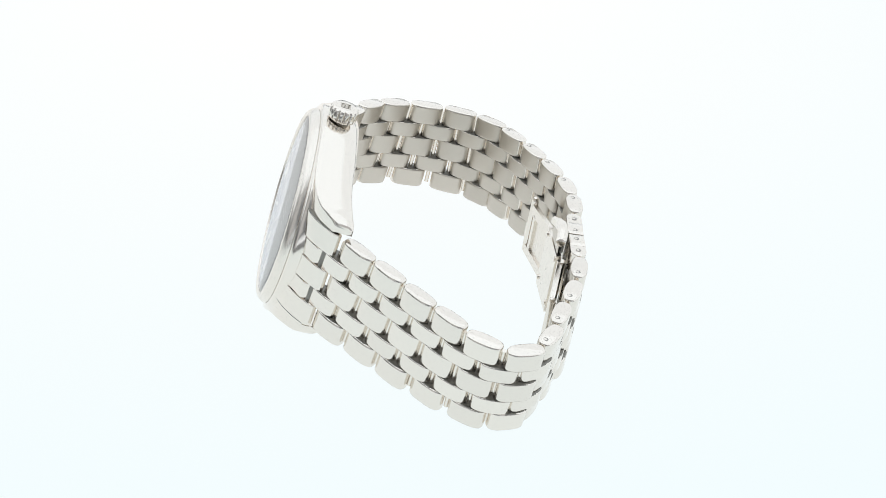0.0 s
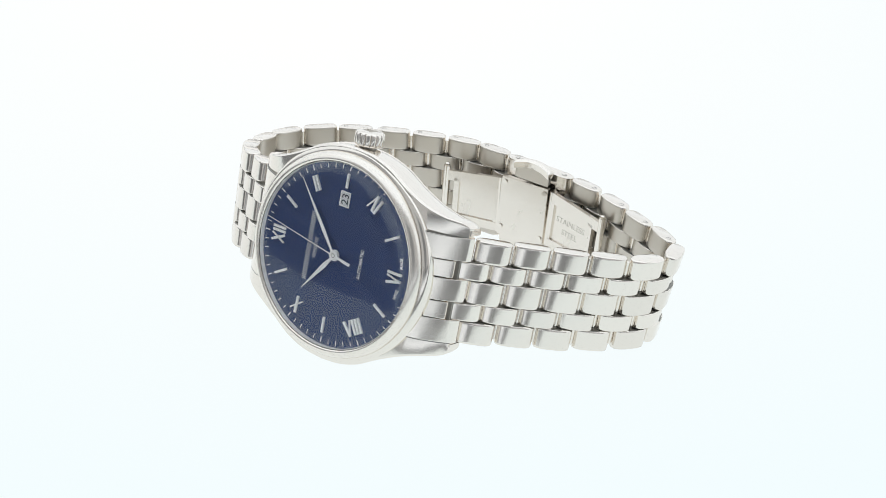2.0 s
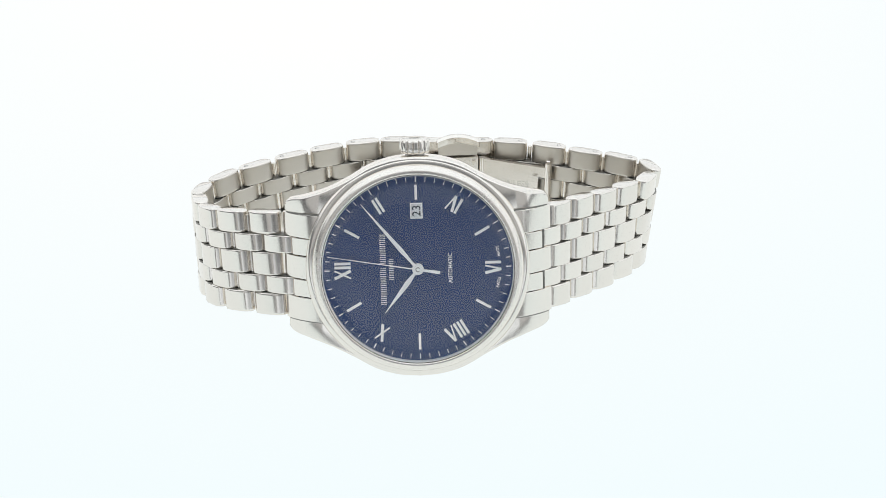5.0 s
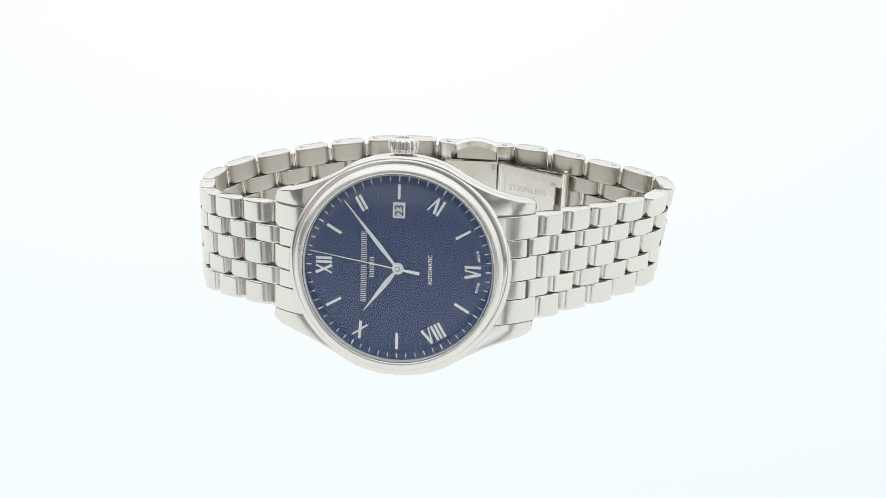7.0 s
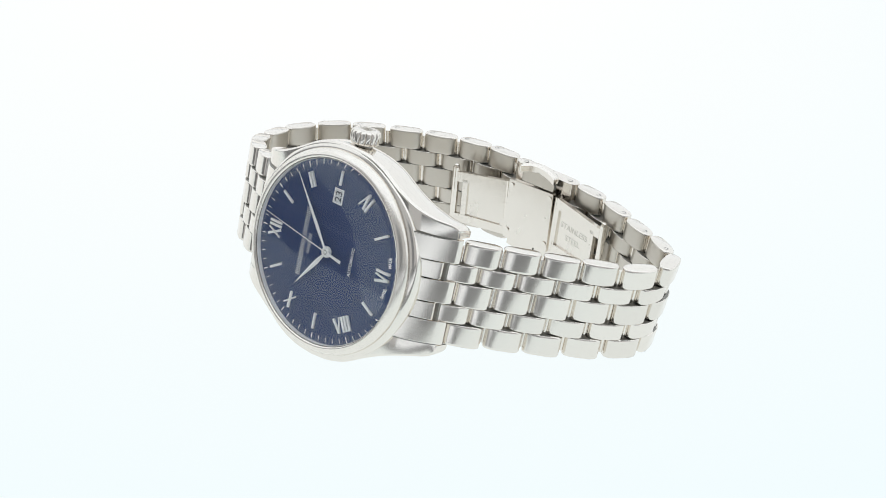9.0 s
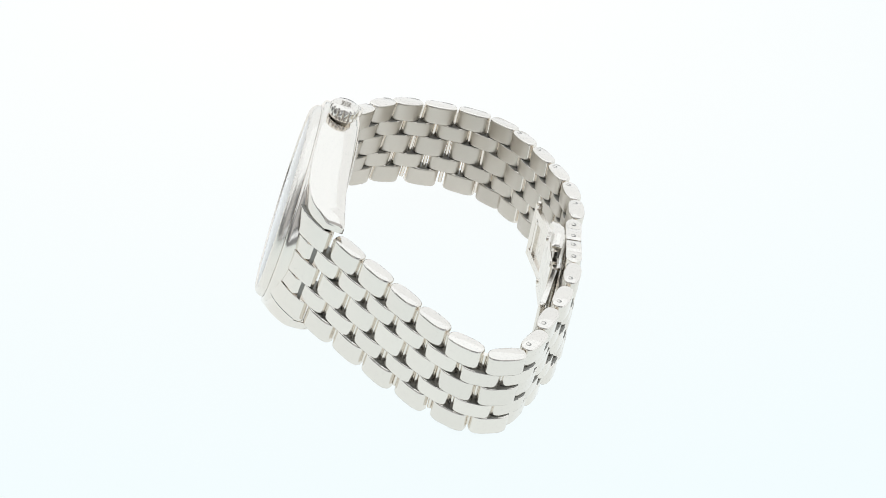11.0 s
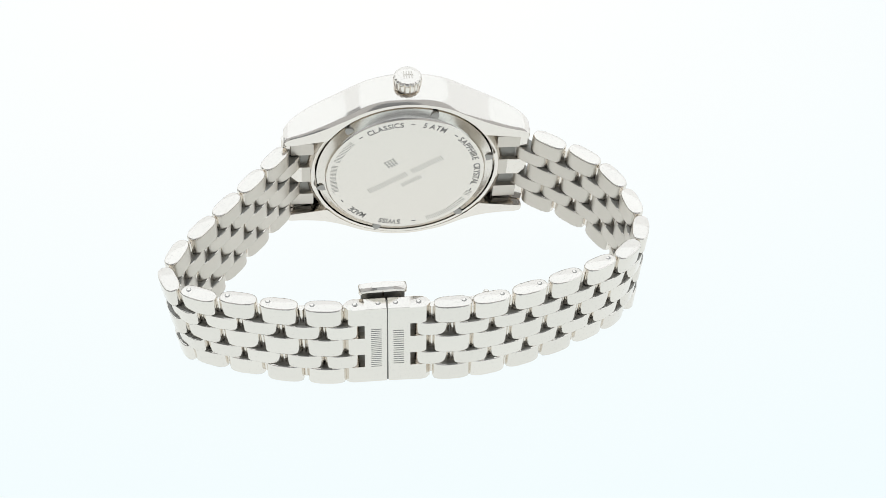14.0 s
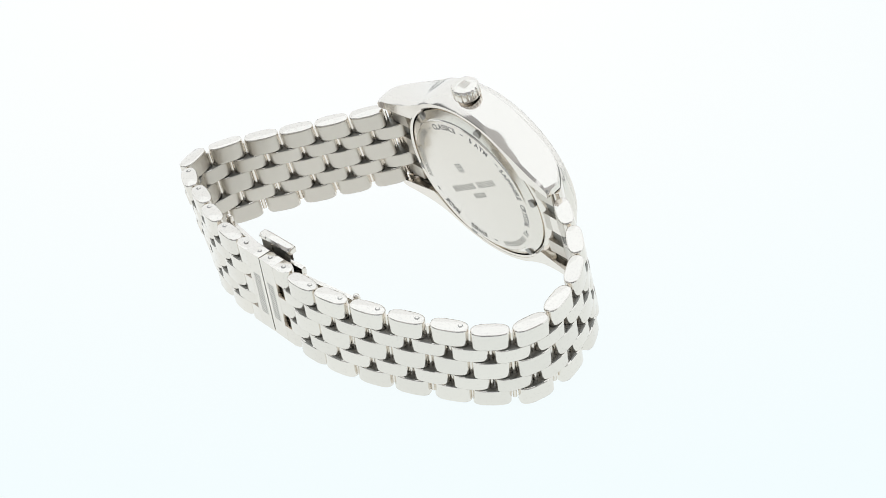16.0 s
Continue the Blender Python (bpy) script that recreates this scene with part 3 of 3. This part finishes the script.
def end_link(side):
    """The fixed link between the lugs: five segments with grooves, the inner pair cut back."""
    bms = []
    for name, z, h in ROWS:
        inner = name == "inner_link"
        if inner:
            ts = [(17.5, 1.15), (18.6, 1.55), (19.7, 2.2), (20.8, 3.0), (22.15, 3.95), (22.5, 4.35), (22.5, 6.2), (18.1, 6.2)]
        else:
            ts = [(17.5, 0.95), (18.6, 1.4), (19.7, 2.05), (20.8, 2.85), (22.0, 3.9), (23.0, 4.95), (23.7, 5.75), (24.1, 6.4), (24.15, 6.9), (23.7, 7.5), (22.0, 7.1), (20.8, 6.0), (17.9, 5.6)]
        if name == "centre_link":
            ts = ts[:-3] + [(21.8, 7.6), (18.6, 7.4), (18.1, 6.6)]
        bm = bmesh.new()
        o = 0.22 if name == "outer_link" else 0.0
        prism(bm, [(side * a, b) for a, b in ts], z - h / 2 + 0.05 - (o if z < 0 else 0), z + h / 2 - 0.05 + (o if z > 0 else 0), 0.1)
        bms.append(bm)
    return joined(bms)


for side in (1, -1):
    end = part("end_link", end_link(side), POLISHED, watch, "solid steel end link between the lugs", CASE, 28)
    # block added behind the holes, their shade put into its colour
    bm = bmesh.new()
    box(bm, min(side * 18.3, side * 22.9), max(side * 18.3, side * 22.9), 5.3, 6.6, -9.6, 9.6, 0.1)
    part("end_link_shade", bm, GAP_SHADE, end, "block that paints the shade in the end link holes")
    # fins that fill the gaps at the lugs with painted shade
    for z0 in (9.81, -9.96):
        bm = bmesh.new()
        prism(bm, [(side * a, b) for a, b in ((17.4, 1.0), (18.6, 1.47), (19.7, 2.12), (20.8, 2.92), (22.0, 3.97), (23.0, 5.02), (23.5, 5.8), (22.0, 6.9), (17.9, 6.0))], z0, z0 + 0.15)
        part("joint_shade", bm, GAP_SHADE, end, "thin fin that paints the shade beside the lug")
    for z0, z1 in ((5.6, 8.7), (-2.1, 2.1), (-8.7, -5.6)):
        bm = bmesh.new()
        box(bm, min(side * 17.9, side * 22.3), max(side * 17.9, side * 22.3), 6.4, 7.5, z0, z1, 0.2)
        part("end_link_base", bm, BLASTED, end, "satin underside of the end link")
    part("spring_bar", rod(bmesh.new(), (side * 22.0, 6.2, -9.9), (side * 22.0, 6.2, 9.9), 0.55), SHADED_STEEL, watch, "", CASE)

build_band(SIX, tuple(END_SIX[0].translation / MM + Vector((0, 3.2, 9.2))), HALF_SIX, -1, True, END_SIX)
build_band(TWELVE, tuple(END_TWELVE[0].translation / MM + Vector((0, 3.2, 9.2))), HALF_TWELVE, 1, True, END_TWELVE)

# ---- clasp ----
seam_six = pose_at((12.65, 28.1, 17.8), (11.0, -1.7, 0))
seam_twelve = pose_at((12.55, 28.1, 17.8), (11.2, -2.2, 0))
covers = []
for sign, (m, w) in ((1, seam_six), (-1, seam_twelve)):
    cover = part("clasp_cover", clasp_half(sign), BRUSHED, watch, "solid steel clasp cover with an engraved row of bars", m, 28)
    covers.append(cover)
    # plates in the notches, coloured dark for the shade inside them
    for z in (3.82, -3.82):
        bm = bmesh.new()
        prism(bm, [(sign * 3.9, -1.3), (sign * 3.9, -0.2), (sign * 5.8, -0.6), (sign * 5.8, -1.3)], (z - 1.9) * 0.933, (z + 1.9) * 0.933)
        part("notch_shade", bm, GAP_SHADE, cover, "plate that paints the shade in the cover notch")
    for x in (1.5, 5.6):
        pin_hole(cover, pose(sign * x * MM, 0, 9.04 * MM))
    n = 10 if sign > 0 else 8
    part("maker_mark", spin(bars(n, 9.6 if sign > 0 else 8.6, 1.9, 0.17), Matrix.Identity(4)), ENGRAVED, cover, "row of plain dark bars",
         Matrix.Translation((sign * 1.95 * MM, 1.523 * MM, -0.4 * MM)) @ Matrix(((-1, 0, 0), (0, 0, 1), (0, 1, 0))).to_4x4() @ Matrix.Rotation(math.pi / 2, 4, "Z"))
    # the last pair of inner links that reach into the cover
    reach = m @ pose(sign * 7.95 * MM, 0, 0)
    for z in (3.82, -3.82):
        lay((reach, 18.1), "inner_link", z, 0.9)
    linked("link_pin", PIN, watch, reach @ Matrix.Diagonal((1, 1, 18.1 / 19.4, 1)))


def leaf_pose(a, b, top):
    """x from a to b along a leaf, y outwards, z up, origin at the middle of its length and height."""
    a, b = Vector((*a, top)), Vector((*b, top))
    m, _ = pose_at((a + b) / 2, b - a, 11.4)
    return m, (b - a).length


def framed_leaf(length, slot_end):
    """A leaf with a window for its panel and an open slot beside the hinge at its outer end."""
    bm = bmesh.new()
    h, e = 5.7, length / 2
    x = [slot_end * v for v in (-e, -e + 1.3, e - 3.2, e - 2.1, e)]
    for u0, u1, z0, z1 in ((x[0], x[4], 3.6, h), (x[0], x[4], -h, -4.0), (x[0], x[1], -4.0, 3.6), (x[2], x[3], -4.0, 3.6)):
        box(bm, min(u0, u1), max(u0, u1), -0.45, 0.45, z0, z1, 0.1)
    # the upper border falls away towards the outer hinge
    for v in bm.verts:
        if v.co.z > 3.61 * MM:
            v.co.z -= max(0.0, slot_end * v.co.x / MM + e * 0.2) * 0.12 * MM
    return bm


def build_leaf(a, b, slot_end, text):
    m, length = leaf_pose(a, b, 15.3 if text else 14.6)
    leaf = part("folding_leaf", framed_leaf(length, slot_end), BEZEL, watch, "satin steel folding clasp leaf with a sunken panel", m, 30)
    bm = bmesh.new()
    e = length / 2
    lo, hi = (-e + 1.2, e - 3.1) if slot_end > 0 else (-e + 3.1, e - 1.2)
    box(bm, lo, hi, -0.05, 0.3, -4.2, 3.8, 0.03)
    panel = part("panel", bm, BEZEL, leaf, "sunken satin panel")
    if text:
        for word, z in (("STAINLESS", 1.1), ("STEEL", -1.1)):
            part("lettering", letters(word, 1.15), FAINT, panel, "",
                 Matrix.Translation(((lo + hi) / 2 * MM, -0.065 * MM, (z - 0.2) * MM)) @ Matrix(((1, 0, 0), (0, 0, -1), (0, 1, 0))).to_4x4())
    for s in (-1, 1):
        outer = s == slot_end
        pin = part("hinge_pin", rod(bmesh.new(), (s * (e - 0.2), 0.1, -5.5), (s * (e - 0.2), 0.1, 5.6 if outer else 5.75), 0.72, 20), POLISHED, leaf)
        if outer:
            part("pin_head", lathe([(0, 0.75), (0.28, 0.7), (0.5, 0.5), (0.58, 0.2), (0.58, 0), (0, 0)], 20), POLISHED, pin, "", pose(s * (e - 0.2) * MM, 0.1 * MM, 5.6 * MM, 90))


build_leaf((-6.8, 24.8), (5.6, 25.6), -1, False)
build_leaf((17.2, 24.2), (30.2, 19.4), 1, True)
m, length = leaf_pose((5.2, 25.0), (17.4, 23.9), 15.7)
bm = bmesh.new()
box(bm, -length / 2 + 0.9, length / 2 - 0.9, -0.5, 0.5, -6.6, 5.8, 0.15)
blade = part("centre_blade", bm, BEZEL, watch, "plain satin steel centre blade of the clasp", m)
for u in (-length / 2 + 1.6, length / 2 - 1.6):
    for v in (-4.9, 4.7):
        bm = bmesh.new()
        rod(bm, (u, -0.75, v), (u, -0.3, v), 0.5, 14)
        part("rivet", bm, POLISHED, blade, "small round steel rivet")
m, _ = pose_at((12.6, 25.2, 17.8), (9.0, -1.2, 0))
bm = bmesh.new()
prism(bm, [(-0.9, 0.0), (0.6, 0.0), (1.0, 0.95), (0.75, 1.4), (0.2, 1.6), (-0.5, 1.6), (-0.95, 1.2)], -4.3, 4.3, 0.35, "x")
bmesh.ops.bisect_plane(bm, geom=bm.verts[:] + bm.edges[:] + bm.faces[:], plane_co=(0, 0, 0), plane_no=(1, 0, 0))
for x in (-3.2, -2.1, -1.1, 1.1, 2.1, 3.2):
    bmesh.ops.bisect_plane(bm, geom=bm.verts[:] + bm.edges[:] + bm.faces[:], plane_co=(x * MM, 0, 0), plane_no=(1, 0, 0))
for v in bm.verts:
    v.co.y -= abs(v.co.x / MM) ** 2 * 0.035 * MM
    v.co.z -= abs(v.co.x / MM) ** 2 * 0.052 * MM
button = part("push_button", bm, POLISHED, watch, "rounded polished push button", m @ pose(0, 0, 10.0 * MM), 40)
# stem coloured dark for the shade under the button
bm = bmesh.new()
prism(bm, lens(3.9, 0.62, 28, 2.2), -2.4, 0.25)
part("button_stem", bm, GAP_SHADE, button, "lens-shaped stem, the shade under the button painted on")
bm = bmesh.new()
box(bm, -0.14, 0.14, 0.45, 0.75, -1.6, 0.2, 0.04)
part("button_rib", bm, POLISHED, button)
bm = bmesh.new()
prism(bm, lens(3.9, 0.2, 28, 2.6), -2.6, 0.2)
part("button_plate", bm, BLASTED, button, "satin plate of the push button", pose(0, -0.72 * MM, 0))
# dark strip added behind the seam of the two covers to paint its shade
bm = bmesh.new()
box(bm, -0.5, 0.5, -1.0, 1.1, -8.9, 8.8)
part("seam_shade", bm, GAP_SHADE, covers[0])


def motions():
    walk(watch, [(t, pose(0, 0, 0, 0, 0, a)) for t, a in TURN])


motions()
